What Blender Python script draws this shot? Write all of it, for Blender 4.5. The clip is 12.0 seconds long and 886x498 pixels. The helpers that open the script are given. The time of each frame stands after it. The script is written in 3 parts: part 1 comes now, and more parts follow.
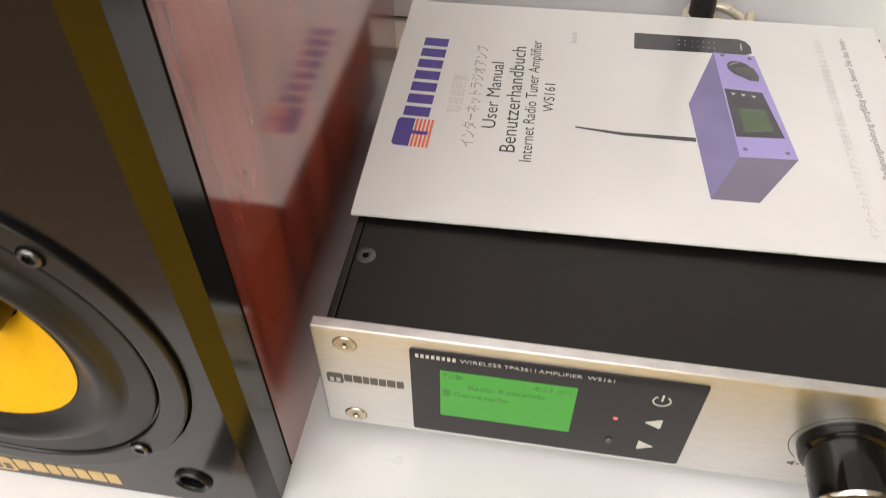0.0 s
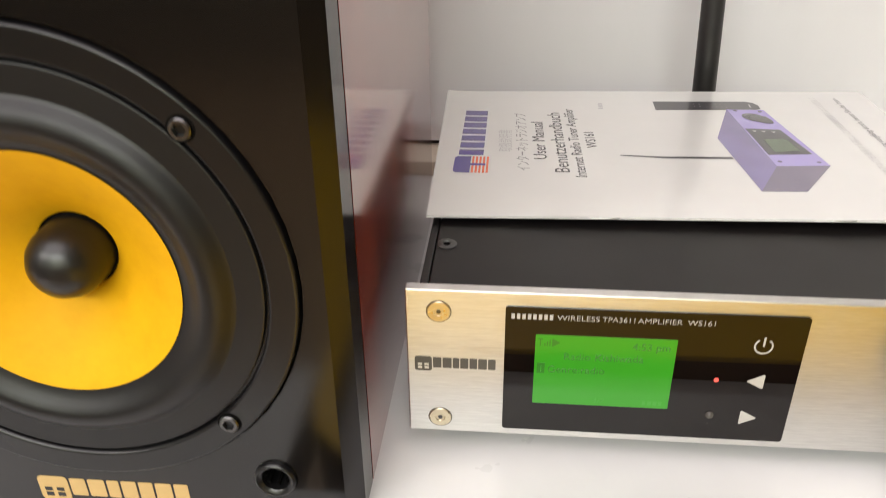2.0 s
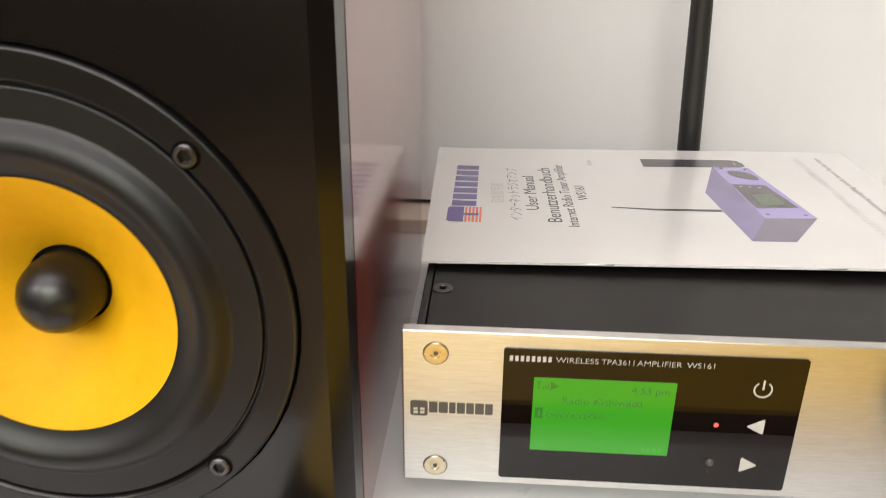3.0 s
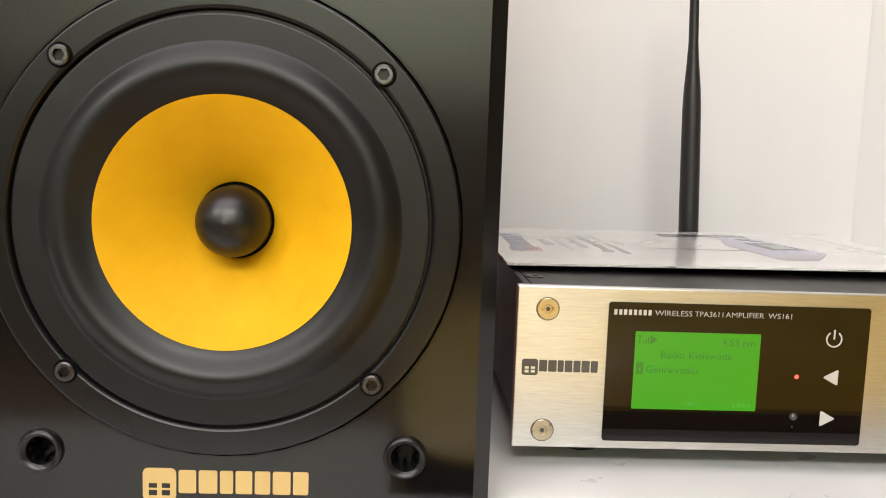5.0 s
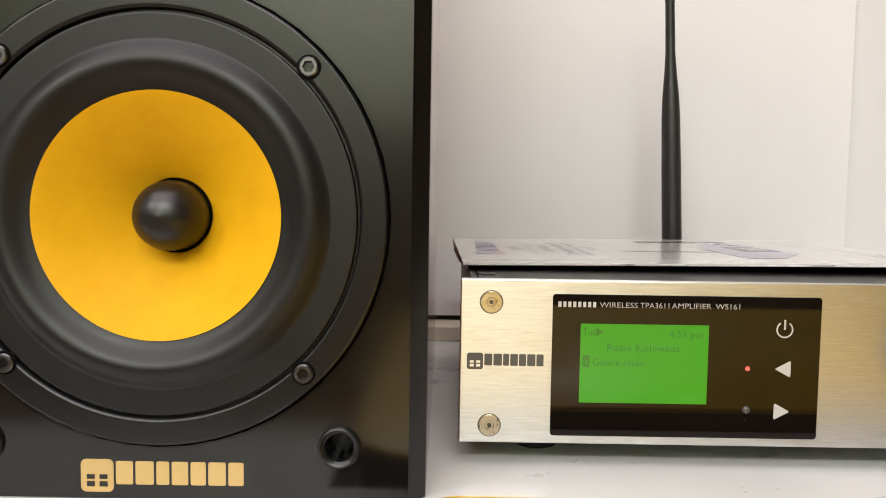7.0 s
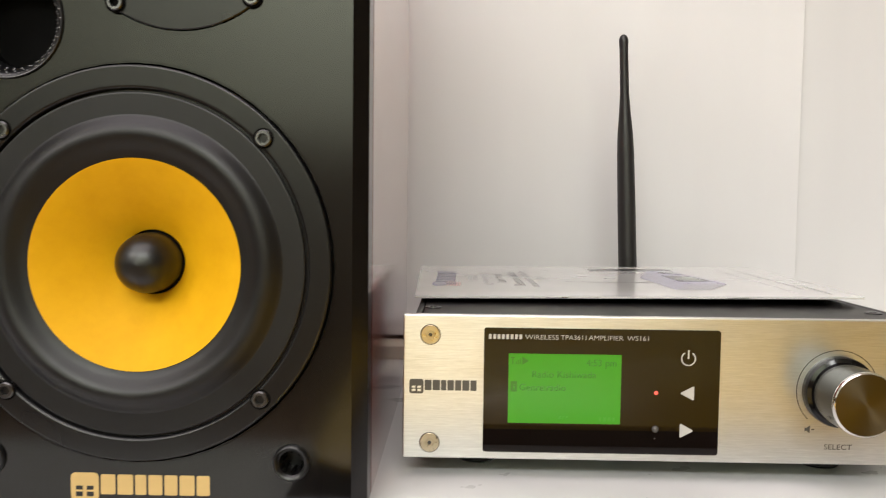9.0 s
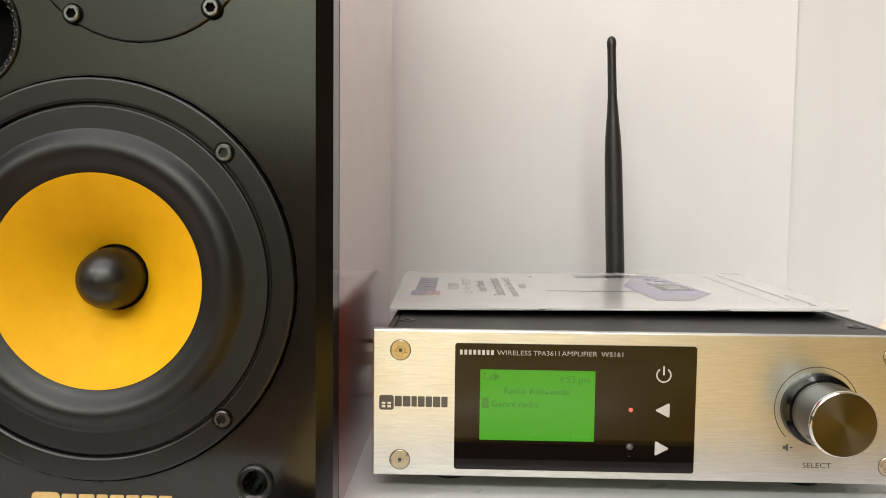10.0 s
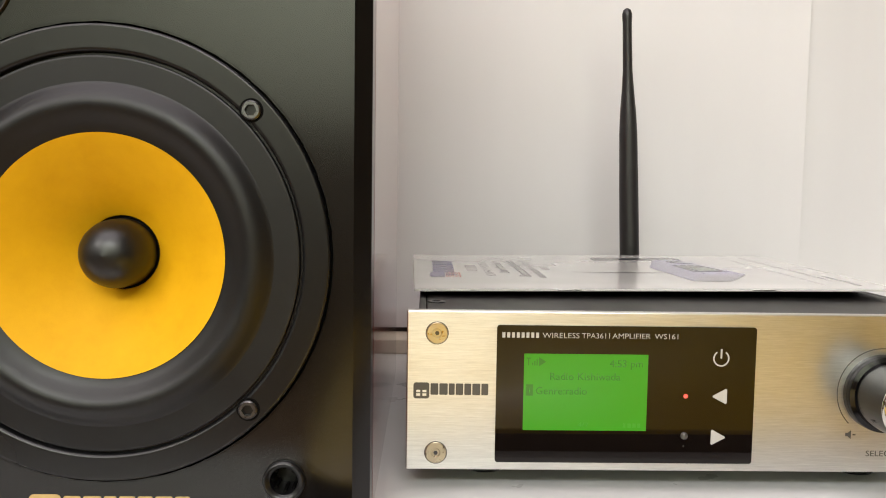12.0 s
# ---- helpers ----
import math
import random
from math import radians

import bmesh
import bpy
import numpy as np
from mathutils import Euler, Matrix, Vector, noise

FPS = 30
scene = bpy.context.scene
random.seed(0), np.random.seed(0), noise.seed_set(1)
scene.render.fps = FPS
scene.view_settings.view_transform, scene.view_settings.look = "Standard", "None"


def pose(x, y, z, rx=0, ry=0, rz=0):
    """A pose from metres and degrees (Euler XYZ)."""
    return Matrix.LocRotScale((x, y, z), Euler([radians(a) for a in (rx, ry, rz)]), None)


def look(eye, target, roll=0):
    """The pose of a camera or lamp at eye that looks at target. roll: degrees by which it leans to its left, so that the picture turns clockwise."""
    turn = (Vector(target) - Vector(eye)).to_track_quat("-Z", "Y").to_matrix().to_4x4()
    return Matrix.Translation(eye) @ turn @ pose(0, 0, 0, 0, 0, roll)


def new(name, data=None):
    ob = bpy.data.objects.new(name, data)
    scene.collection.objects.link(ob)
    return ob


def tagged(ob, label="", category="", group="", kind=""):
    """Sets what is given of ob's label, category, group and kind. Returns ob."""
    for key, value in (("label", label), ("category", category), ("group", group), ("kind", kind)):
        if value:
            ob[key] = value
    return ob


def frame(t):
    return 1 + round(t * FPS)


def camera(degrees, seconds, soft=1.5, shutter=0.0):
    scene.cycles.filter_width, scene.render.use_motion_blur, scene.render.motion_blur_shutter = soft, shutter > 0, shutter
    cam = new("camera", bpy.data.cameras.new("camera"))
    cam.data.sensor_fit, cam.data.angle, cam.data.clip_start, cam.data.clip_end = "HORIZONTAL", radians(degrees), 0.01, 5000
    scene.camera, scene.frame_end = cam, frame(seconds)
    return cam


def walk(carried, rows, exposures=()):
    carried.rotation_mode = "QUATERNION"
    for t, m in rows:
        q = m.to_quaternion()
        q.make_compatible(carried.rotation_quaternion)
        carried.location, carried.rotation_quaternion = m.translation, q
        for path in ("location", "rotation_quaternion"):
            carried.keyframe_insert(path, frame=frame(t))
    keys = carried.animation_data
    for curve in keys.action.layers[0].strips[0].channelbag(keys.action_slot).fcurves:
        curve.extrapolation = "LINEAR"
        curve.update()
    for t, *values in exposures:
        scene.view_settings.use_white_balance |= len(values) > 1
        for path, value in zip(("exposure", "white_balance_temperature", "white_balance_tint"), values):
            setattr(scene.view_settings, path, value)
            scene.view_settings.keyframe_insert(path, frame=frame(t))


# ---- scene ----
cam = camera(58.8, 12.0, soft=1.0, shutter=0.35)
METRES, EYE, TILT, LEAN, TURN = 0.6, 0.296, 0.0, 0.0, 9.4
ROWS = [
    (0.0, 0.0, 0.0, 0.0, -0.32, -48.02, 0.29),
    (0.5, -0.0112, 0.0432, 0.0187, -1.59, -48.47, 0.89),
    (1.0, -0.0096, 0.0034, 0.0274, -2.34, -45.01, 1.26),
    (1.5, -0.0387, -0.0538, -0.0289, -3.21, -38.38, 1.21),
    (2.0, -0.0838, -0.116, -0.1294, -4.39, -29.05, 0.65),
    (2.5, -0.0834, -0.0844, -0.1334, -5.22, -26.99, 0.01),
    (3.0, -0.0968, -0.1225, -0.1486, -5.69, -23.54, -0.5),
    (3.5, -0.139, -0.1949, -0.2076, -7.0, -15.45, -1.24),
    (5.5, -0.223, -0.1836, -0.3172, -11.1, -4.05, -1.56),
    (6.0, -0.2063, -0.1571, -0.3328, -10.19, -3.8, -1.24),
    (6.5, -0.18, -0.1891, -0.3324, -9.56, -3.98, -1.11),
    (7.0, -0.1722, -0.2207, -0.3205, -9.18, -3.84, -0.87),
    (9.0, -0.1351, -0.2985, -0.291, -8.34, -3.36, -0.66),
    (9.5, -0.1102, -0.2933, -0.2829, -7.84, -3.61, -0.6),
    (10.0, -0.1074, -0.2896, -0.2759, -7.86, -3.92, -0.65),
    (10.5, -0.1158, -0.2769, -0.2852, -8.39, -4.23, -0.77),
    (11.0, -0.1201, -0.2532, -0.2902, -9.31, -4.31, -0.86),
    (11.5, -0.1428, -0.2398, -0.2873, -10.13, -4.23, -0.84),
    (12.0, -0.1515, -0.2336, -0.2931, -10.56, -4.37, -0.83),
]
PATH_ROWS = [(t, pose(0, 0, EYE, TILT, LEAN, TURN) @ pose(METRES * x, METRES * y, METRES * z, 90 + pitch, roll, yaw)) for t, x, y, z, yaw, pitch, roll in ROWS]
PATH_ROWS += [
    (0.7, look((-0.010, 0.017, 0.305), (-0.214, 1.357, -1.166), -1.3)),
    (1.7, look((-0.028, -0.059, 0.256), (-0.211, 1.574, -0.883), -1.0)),
    (0.2, look((-0.004, 0.014, 0.303), (-0.213, 1.316, -1.201), -0.8)),
    (2.7, look((-0.040, -0.057, 0.224), (-0.165, 1.719, -0.689), 0.3)),
    (1.2, look((-0.011, -0.013, 0.307), (-0.202, 1.450, -1.043), -1.0)),
    (2.2, look((-0.038, -0.078, 0.201), (-0.203, 1.685, -0.729), -0.3)),
    (3.7, look((-0.076, -0.147, 0.166), (-0.103, 1.802, -0.283), 1.9)),
    (5.3, look((-0.116, -0.140, 0.110), (-0.037, 1.851, -0.064), 1.9)),
    (7.2, look((-0.084, -0.155, 0.104), (-0.072, 1.842, 0.006), 0.7)),
    (6.8, look((-0.082, -0.141, 0.098), (-0.068, 1.854, -0.037), 1.0)),
    (8.8, look((-0.063, -0.195, 0.115), (-0.085, 1.802, 0.010), 0.6)),
]
walk(cam, sorted(PATH_ROWS, key=lambda k: k[0]), exposures=[(0.0, -0.2), (0.9, -0.17), (1.5, -0.12), (3.0, -0.11), (5.0, -0.12), (7.5, -0.24), (9.0, -0.28), (12.0, -0.26)])

# ---- light ----
world = bpy.data.worlds.new("room_air")
scene.world = world
world.use_nodes = True
world.node_tree.nodes["Background"].inputs[0].default_value = (0.9, 0.95, 1.0, 1)
world.node_tree.nodes["Background"].inputs[1].default_value = 0.02


def area_lamp(name, eye, target, width, depth, watts, colour):
    data = bpy.data.lights.new(name, "AREA")
    data.shape, data.size, data.size_y, data.energy, data.color = "RECTANGLE", width, depth, watts, colour
    ob = new(name, data)
    ob.matrix_world = look(eye, target)
    return ob


area_lamp("ceiling_lamp", (-0.55, -0.62, 1.62), (-0.55, -0.61, 0.0), 1.8, 1.5, 33.0, (1.0, 0.905, 0.955))
area_lamp("wall_lamp", (-1.75, -1.55, 1.35), (-0.1, 0.2, 0.1), 0.5, 0.5, 18, (1.0, 0.935, 0.915))
# added fill, no known fitting: brightens the south wall that the speaker front reflects
area_lamp("far_ceiling_lamp", (-0.3, -2.25, 1.62), (-0.3, -2.5, 0.4), 2.0, 0.6, 160, (0.99, 0.99, 0.97))


# ---- materials ----
class Shader:
    """A principled material with a few procedural helpers; coordinates are the object's own, in metres."""

    def __init__(self, name, colour, rough=0.5, metal=0.0, coat=0.0, spec=0.5):
        self.mat = bpy.data.materials.new(name)
        self.mat.use_nodes = True
        self.tree = self.mat.node_tree
        self.bsdf = self.tree.nodes["Principled BSDF"]
        self.set("Base Color", (*colour, 1))
        self.set("Roughness", rough)
        self.set("Metallic", metal)
        self.set("Coat Weight", coat)
        self.set("Specular IOR Level", spec)
        self.set("Coat Roughness", 0.08)

    def set(self, key, value):
        self.bsdf.inputs[key].default_value = value

    def node(self, kind, **values):
        n = self.tree.nodes.new(kind)
        for key, value in values.items():
            n.inputs[key.replace("_", " ")].default_value = value
        return n

    def link(self, a, b):
        self.tree.links.new(a, b)

    def coords(self, scale=(1, 1, 1)):
        tc = self.node("ShaderNodeTexCoord")
        mp = self.node("ShaderNodeMapping")
        mp.inputs["Scale"].default_value = scale
        self.link(tc.outputs["Object"], mp.inputs["Vector"])
        return mp.outputs["Vector"]

    def noise(self, scale=(1, 1, 1), size=1.0, detail=4.0, rough=0.55):
        n = self.node("ShaderNodeTexNoise", Scale=size, Detail=detail, Roughness=rough)
        self.link(self.coords(scale), n.inputs["Vector"])
        return n.outputs["Fac"]

    def ramp(self, fac, stops):
        r = self.node("ShaderNodeValToRGB")
        el = r.color_ramp.elements
        while len(el) < len(stops):
            el.new(0.5)
        for e, (p, c) in zip(el, stops):
            e.position, e.color = p, (*c, 1)
        self.link(fac, r.inputs["Fac"])
        return r.outputs["Color"]

    def colour(self, fac, stops):
        self.link(self.ramp(fac, stops), self.bsdf.inputs["Base Color"])
        return self

    def rough(self, fac, low, high):
        m = self.node("ShaderNodeMapRange")
        m.inputs["From Min"].default_value, m.inputs["From Max"].default_value = 0.3, 0.7
        m.inputs["To Min"].default_value, m.inputs["To Max"].default_value = low, high
        self.link(fac, m.inputs["Value"])
        self.link(m.outputs["Result"], self.bsdf.inputs["Roughness"])
        return self

    def bump(self, fac, strength, distance=0.0005):
        b = self.node("ShaderNodeBump", Strength=strength, Distance=distance)
        self.link(fac, b.inputs["Height"])
        self.link(b.outputs["Normal"], self.bsdf.inputs["Normal"])
        return self


def grey(v):
    return (v, v, v)


COUNTER = -0.0022

WALL = Shader("white_board", (0.8, 0.78, 0.76), 0.42)
f = WALL.noise((5, 5, 0.7), 2.0, 3)
WALL.colour(f, [(0.3, (0.655, 0.648, 0.664)), (0.7, (0.715, 0.707, 0.724))])
WALL.rough(f, 0.34, 0.5).bump(WALL.noise((1, 1, 1), 180, 3), 0.06)
ROOM = Shader("room_paint", (0.5, 0.47, 0.43), 0.8)
ROOM.colour(ROOM.noise((1, 1, 1), 1.4, 5), [(0.3, (0.6, 0.615, 0.56)), (0.7, (0.68, 0.695, 0.64))])
SAGE = Shader("pale_olive_wall_paint", (0.6, 0.63, 0.47), 0.8)
SAGE.colour(SAGE.noise((1, 1, 1), 1.4, 5), [(0.3, (0.68, 0.73, 0.55)), (0.7, (0.76, 0.80, 0.63))])
# brown for unseen sides, kept dark so that glossy black parts reflect dark
FAR = Shader("dark_brown_for_reflections", (0.1, 0.06, 0.03), 0.7)
FAR.colour(FAR.noise((6, 6, 0.4), 2.0, 3), [(0.3, (0.06, 0.035, 0.018)), (0.7, (0.11, 0.065, 0.03))])
CEIL = Shader("ceiling_paint", (0.78, 0.77, 0.74), 0.9)
CEIL.colour(CEIL.noise((1, 1, 1), 2.0, 4), [(0.3, (0.74, 0.73, 0.7)), (0.7, (0.8, 0.79, 0.76))])
FLOOR = Shader("brown_floor", (0.2, 0.13, 0.08), 0.5)
FLOOR.colour(FLOOR.noise((1, 9, 1), 2.0, 6), [(0.3, (0.16, 0.09, 0.043)), (0.7, (0.26, 0.15, 0.075))])
TOP = Shader("white_laminate", (0.82, 0.81, 0.8), 0.3)
f = TOP.noise((1, 1, 1), 14, 5)
TOP.colour(f, [(0.3, (0.60, 0.595, 0.59)), (0.7, (0.66, 0.655, 0.65))])
TOP.rough(f, 0.24, 0.38).bump(TOP.noise((1, 1, 1), 900, 2), 0.05, 0.0002)
BEIGE = Shader("beige_pvc", (0.62, 0.52, 0.4), 0.5)
BEIGE.colour(BEIGE.noise((1, 1, 1), 30, 4), [(0.3, (0.64, 0.57, 0.47)), (0.7, (0.74, 0.68, 0.58))])
GAP = Shader("dark_gap", (0.03, 0.025, 0.02), 0.9)

BAFFLE = Shader("satin_black_lacquer", (0.004, 0.0038, 0.0036), 0.2, 0, 0, 0.5)
f = BAFFLE.noise((1, 1, 1), 25, 5)
BAFFLE.rough(f, 0.15, 0.19).bump(BAFFLE.noise((1, 1, 1), 1800, 2), 0.04, 0.0001)
WOOD = Shader("red_rosewood_veneer", (0.2, 0.03, 0.015), 0.12, 0, 1.0)
f = WOOD.noise((1, 34, 0.4), 1.6, 0, 0.5)
fine = WOOD.noise((1, 150, 0.8), 1.6, 0, 0.5)
mix = WOOD.node("ShaderNodeMath")
mix.operation = "MULTIPLY_ADD"
mix.inputs[1].default_value = 0.34
WOOD.link(fine, mix.inputs[0])
WOOD.link(f, mix.inputs[2])
WOOD.colour(mix.outputs[0], [(0.47, (0.075, 0.010, 0.006)), (0.64, (0.27, 0.036, 0.017)), (0.86, (0.36, 0.055, 0.025))])
WOOD.rough(WOOD.noise((1, 1, 1), 40, 3), 0.17, 0.22)
WOOD.set("Coat Roughness", 0.12)
RING = Shader("black_cast_metal", (0.0052, 0.0052, 0.0055), 0.36, 0, 0, 0.42)
RING.rough(RING.noise((1, 1, 1), 9, 2), 0.27, 0.29)
RUBBER = Shader("black_rubber", (0.0066, 0.0066, 0.007), 0.5, 0, 0, 0.36)
RUBBER.rough(RUBBER.noise((1, 1, 1), 45, 5), 0.36, 0.46).bump(RUBBER.noise((1, 1, 1), 1500, 3), 0.1, 0.0001)
CONE = Shader("yellow_woven_cone", (0.75, 0.36, 0.008), 0.6, 0, 0, 0.15)
f = CONE.noise((1, 1, 1), 90, 5, 0.65)
CONE.colour(f, [(0.3, (0.585, 0.305, 0.003)), (0.5, (0.615, 0.327, 0.004)), (0.72, (0.64, 0.343, 0.005))])
CONE.bump(CONE.noise((1, 1, 1), 1600, 2), 0.15, 0.0002)
PLUG = Shader("matt_black_rubber_plug", (0.006, 0.006, 0.006), 0.3)
PLUG.rough(PLUG.noise((1, 1, 1), 90, 4), 0.33, 0.37)
# near-black with hardly any sheen: the shade inside holes and gaps as colour
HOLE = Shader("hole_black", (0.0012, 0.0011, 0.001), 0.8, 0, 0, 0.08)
STEEL = Shader("screw_steel", (0.42, 0.41, 0.39), 0.28, 1.0)
DARKSTEEL = Shader("blackened_screw_steel", (0.12, 0.12, 0.12), 0.3, 1.0)
DARKSTEEL.rough(DARKSTEEL.noise((1, 1, 1), 400, 3), 0.26, 0.42)
STEEL.rough(STEEL.noise((1, 1, 1), 400, 3), 0.2, 0.4)
GOLD = Shader("gold_print", (0.62, 0.43, 0.18), 0.36, 0.7)
GOLD.rough(GOLD.noise((1, 1, 1), 300, 3), 0.3, 0.45)

ALU = Shader("brushed_aluminium", (0.78, 0.75, 0.7), 0.3, 1.0)
f = ALU.noise((110, 110, 2300), 1.0, 4, 0.7)
ALU.colour(f, [(0.3, (0.60, 0.59, 0.575)), (0.55, (0.69, 0.68, 0.665)), (0.72, (0.76, 0.75, 0.735))])
ALU.rough(f, 0.31, 0.41).bump(f, 0.15, 0.0001)
ALU.set("Anisotropic", 0.65)
ALU.set("Anisotropic Rotation", 0.25)
along = ALU.node("ShaderNodeCombineXYZ", X=1.0)
ALU.link(along.outputs[0], ALU.bsdf.inputs["Tangent"])
NICKEL = Shader("nickel_screw_head", (0.66, 0.58, 0.42), 0.3, 1.0)
NICKEL.rough(NICKEL.noise((1, 1, 1), 500, 3), 0.24, 0.42)
ANOD = Shader("black_anodised_metal", (0.0045, 0.0036, 0.0034), 0.4)
f = ANOD.noise((1, 1, 1), 30, 5)
ANOD.set("Specular IOR Level", 0.4)
ANOD.rough(f, 0.36, 0.42).bump(ANOD.noise((1, 1, 1), 3000, 2), 0.12, 0.0001)
GLASS = Shader("black_glass_panel", (0.005, 0.0035, 0.0028), 0.03, 0, 0, 0.4)
GLASS.rough(GLASS.noise((1, 1, 1), 60, 4), 0.02, 0.05)
LCD = Shader("green_backlit_lcd", (0.02, 0.08, 0.012), 0.12)
LCD.set("Emission Color", (0.042, 0.48, 0.008, 1))
LCD.set("Emission Strength", 0.58)
LCDTEXT = Shader("lcd_dark_segments", (0.02, 0.1, 0.015), 0.15)
LCDTEXT.set("Emission Color", (0.03, 0.17, 0.012, 1))
LCDTEXT.set("Emission Strength", 0.6)
LCDDIM = Shader("lcd_faint_segments", (0.03, 0.16, 0.02), 0.15)
LCDDIM.set("Emission Color", (0.05, 0.36, 0.02, 1))
LCDDIM.set("Emission Strength", 0.6)
PRINT = Shader("pale_grey_print", (0.43, 0.415, 0.395), 0.5)
# print colour, also used for the painted shade round the front screws
DARKPRINT_SHADE = Shader("dark_grey_print_and_shade", (0.075, 0.07, 0.062), 0.5)
REDLED = Shader("red_standby_led", (0.6, 0.05, 0.04), 0.2)
REDLED.set("Emission Color", (1.0, 0.16, 0.12, 1))
REDLED.set("Emission Strength", 0.9)
LENS = Shader("grey_ir_window", (0.06, 0.055, 0.05), 0.12)
KNOB = Shader("black_anodised_knob", (0.003, 0.003, 0.003), 0.1, 0, 0, 0.35)
KNOB.rough(KNOB.noise((1, 1, 1), 200, 3), 0.10, 0.15)
SPUN = Shader("spun_dark_metal_face", (0.095, 0.082, 0.062), 0.34, 1.0)
SPUN.set("Anisotropic", 0.8)
SPUN.set("Anisotropic Rotation", 0.25)
tangent = SPUN.tree.nodes.new("ShaderNodeTangent")
tangent.direction_type, tangent.axis = "RADIAL", "Y"
SPUN.link(tangent.outputs[0], SPUN.bsdf.inputs["Tangent"])
CHROME = Shader("polished_chamfer", (0.85, 0.84, 0.82), 0.12, 1.0)
CHROME.rough(CHROME.noise((1, 1, 1), 300, 2), 0.08, 0.18)

PAPER = Shader("gloss_white_cover_paper", (0.82, 0.81, 0.8), 0.3)
f = PAPER.noise((1, 1, 1), 16, 4)
PAPER.colour(f, [(0.3, (0.605, 0.603, 0.59)), (0.7, (0.645, 0.643, 0.63))])
PAPER.rough(f, 0.235, 0.26)
PAGES = Shader("white_page_edges", (0.74, 0.73, 0.7), 0.7)
PAGES.colour(PAGES.noise((2, 2, 2500), 1.0, 2), [(0.3, (0.6, 0.58, 0.55)), (0.7, (0.8, 0.79, 0.76))])
INK = Shader("black_ink", (0.045, 0.043, 0.045), 0.24)
GREYINK = Shader("grey_ink", (0.27, 0.265, 0.27), 0.24)
PALEINK = Shader("pale_grey_ink", (0.48, 0.475, 0.48), 0.24)
BLUEINK = Shader("indigo_ink", (0.05, 0.03, 0.24), 0.24)
REDINK = Shader("orange_red_ink", (0.72, 0.12, 0.05), 0.24)
LILAC = Shader("printed_lilac", (0.31, 0.26, 0.56), 0.24)
VIOLET = Shader("printed_violet", (0.19, 0.15, 0.4), 0.24)
VIOLET.colour(VIOLET.noise((1, 1, 1), 18, 2), [(0.3, (0.145, 0.115, 0.27)), (0.7, (0.21, 0.17, 0.38))])
MAUVE = Shader("printed_mauve_grey", (0.15, 0.12, 0.21), 0.24)
MAUVE.colour(MAUVE.noise((1, 1, 1), 18, 2), [(0.3, (0.115, 0.095, 0.155)), (0.7, (0.165, 0.138, 0.215))])
BLACKINK = Shader("printed_black", (0.03, 0.028, 0.035), 0.3)
GREENINK = Shader("printed_dull_green", (0.05, 0.09, 0.04), 0.24)

for ink in (INK, GREYINK, PALEINK, BLUEINK, REDINK, LILAC, VIOLET, MAUVE, GREENINK, BLACKINK, PAPER):
    ink.set("Coat Weight", 0.9)
    ink.set("Coat Roughness", 0.18)

ANT = Shader("black_rubber_antenna", (0.016, 0.015, 0.015), 0.42)
ANT.rough(ANT.noise((1, 1, 1), 120, 4), 0.36, 0.5)
BRASS = Shader("pale_tinned_wire_sheath", (0.60, 0.55, 0.42), 0.3, 0.35)
BRASS.rough(BRASS.noise((1, 1, 1), 200, 3), 0.24, 0.38)
CREAM = Shader("cream_cable_sheath", (0.66, 0.58, 0.48), 0.45)
CREAM.colour(CREAM.noise((1, 1, 1), 40, 3), [(0.3, (0.6, 0.52, 0.42)), (0.7, (0.72, 0.64, 0.54))])
YELLOW = Shader("yellow_glossy_cover", (0.82, 0.5, 0.01), 0.3)
f = YELLOW.noise((1, 1, 1), 12, 4)
YELLOW.colour(f, [(0.3, (0.78, 0.46, 0.008)), (0.7, (0.86, 0.54, 0.014))])
DARKRED = Shader("dark_red_edge", (0.07, 0.012, 0.008), 0.5)
DARKRED.colour(DARKRED.noise((1, 1, 800), 1.0, 2), [(0.3, (0.05, 0.009, 0.006)), (0.7, (0.1, 0.016, 0.01))])


# ---- mesh helpers ----
def base(name, place, label, category, group="", kind=""):
    ob = new(name)
    ob.empty_display_size = 0.01
    ob.location = place
    return tagged(ob, label, category, group, kind)


def root_place(ob):
    p = Vector(ob.location)
    while ob.parent:
        ob = ob.parent
        p += Vector(ob.location)
    return p


def part(name, bm, shader, parent=None, label="", smooth=False):
    """Links bm, written in the room's metres, as one mesh under parent."""
    if parent is not None:
        bmesh.ops.translate(bm, verts=bm.verts, vec=-root_place(parent))
    me = bpy.data.meshes.new(name)
    bmesh.ops.recalc_face_normals(bm, faces=bm.faces)
    bm.to_mesh(me)
    bm.free()
    if smooth:
        me.polygons.foreach_set("use_smooth", [True] * len(me.polygons))
        me.set_sharp_from_angle(angle=radians(38))
    me.materials.append(shader.mat)
    ob = new(name, me)
    ob.parent = parent
    return tagged(ob, label)


def box(lo, hi, bevel=0.0, segments=2):
    bm = bmesh.new()
    bmesh.ops.create_cube(bm, size=1)
    for v in bm.verts:
        v.co = Vector([(a + b) / 2 + c * (b - a) for a, b, c in zip(lo, hi, v.co)])
    if bevel:
        bmesh.ops.bevel(bm, geom=bm.edges[:], offset=bevel, segments=segments, affect="EDGES", profile=0.5)
    return bm


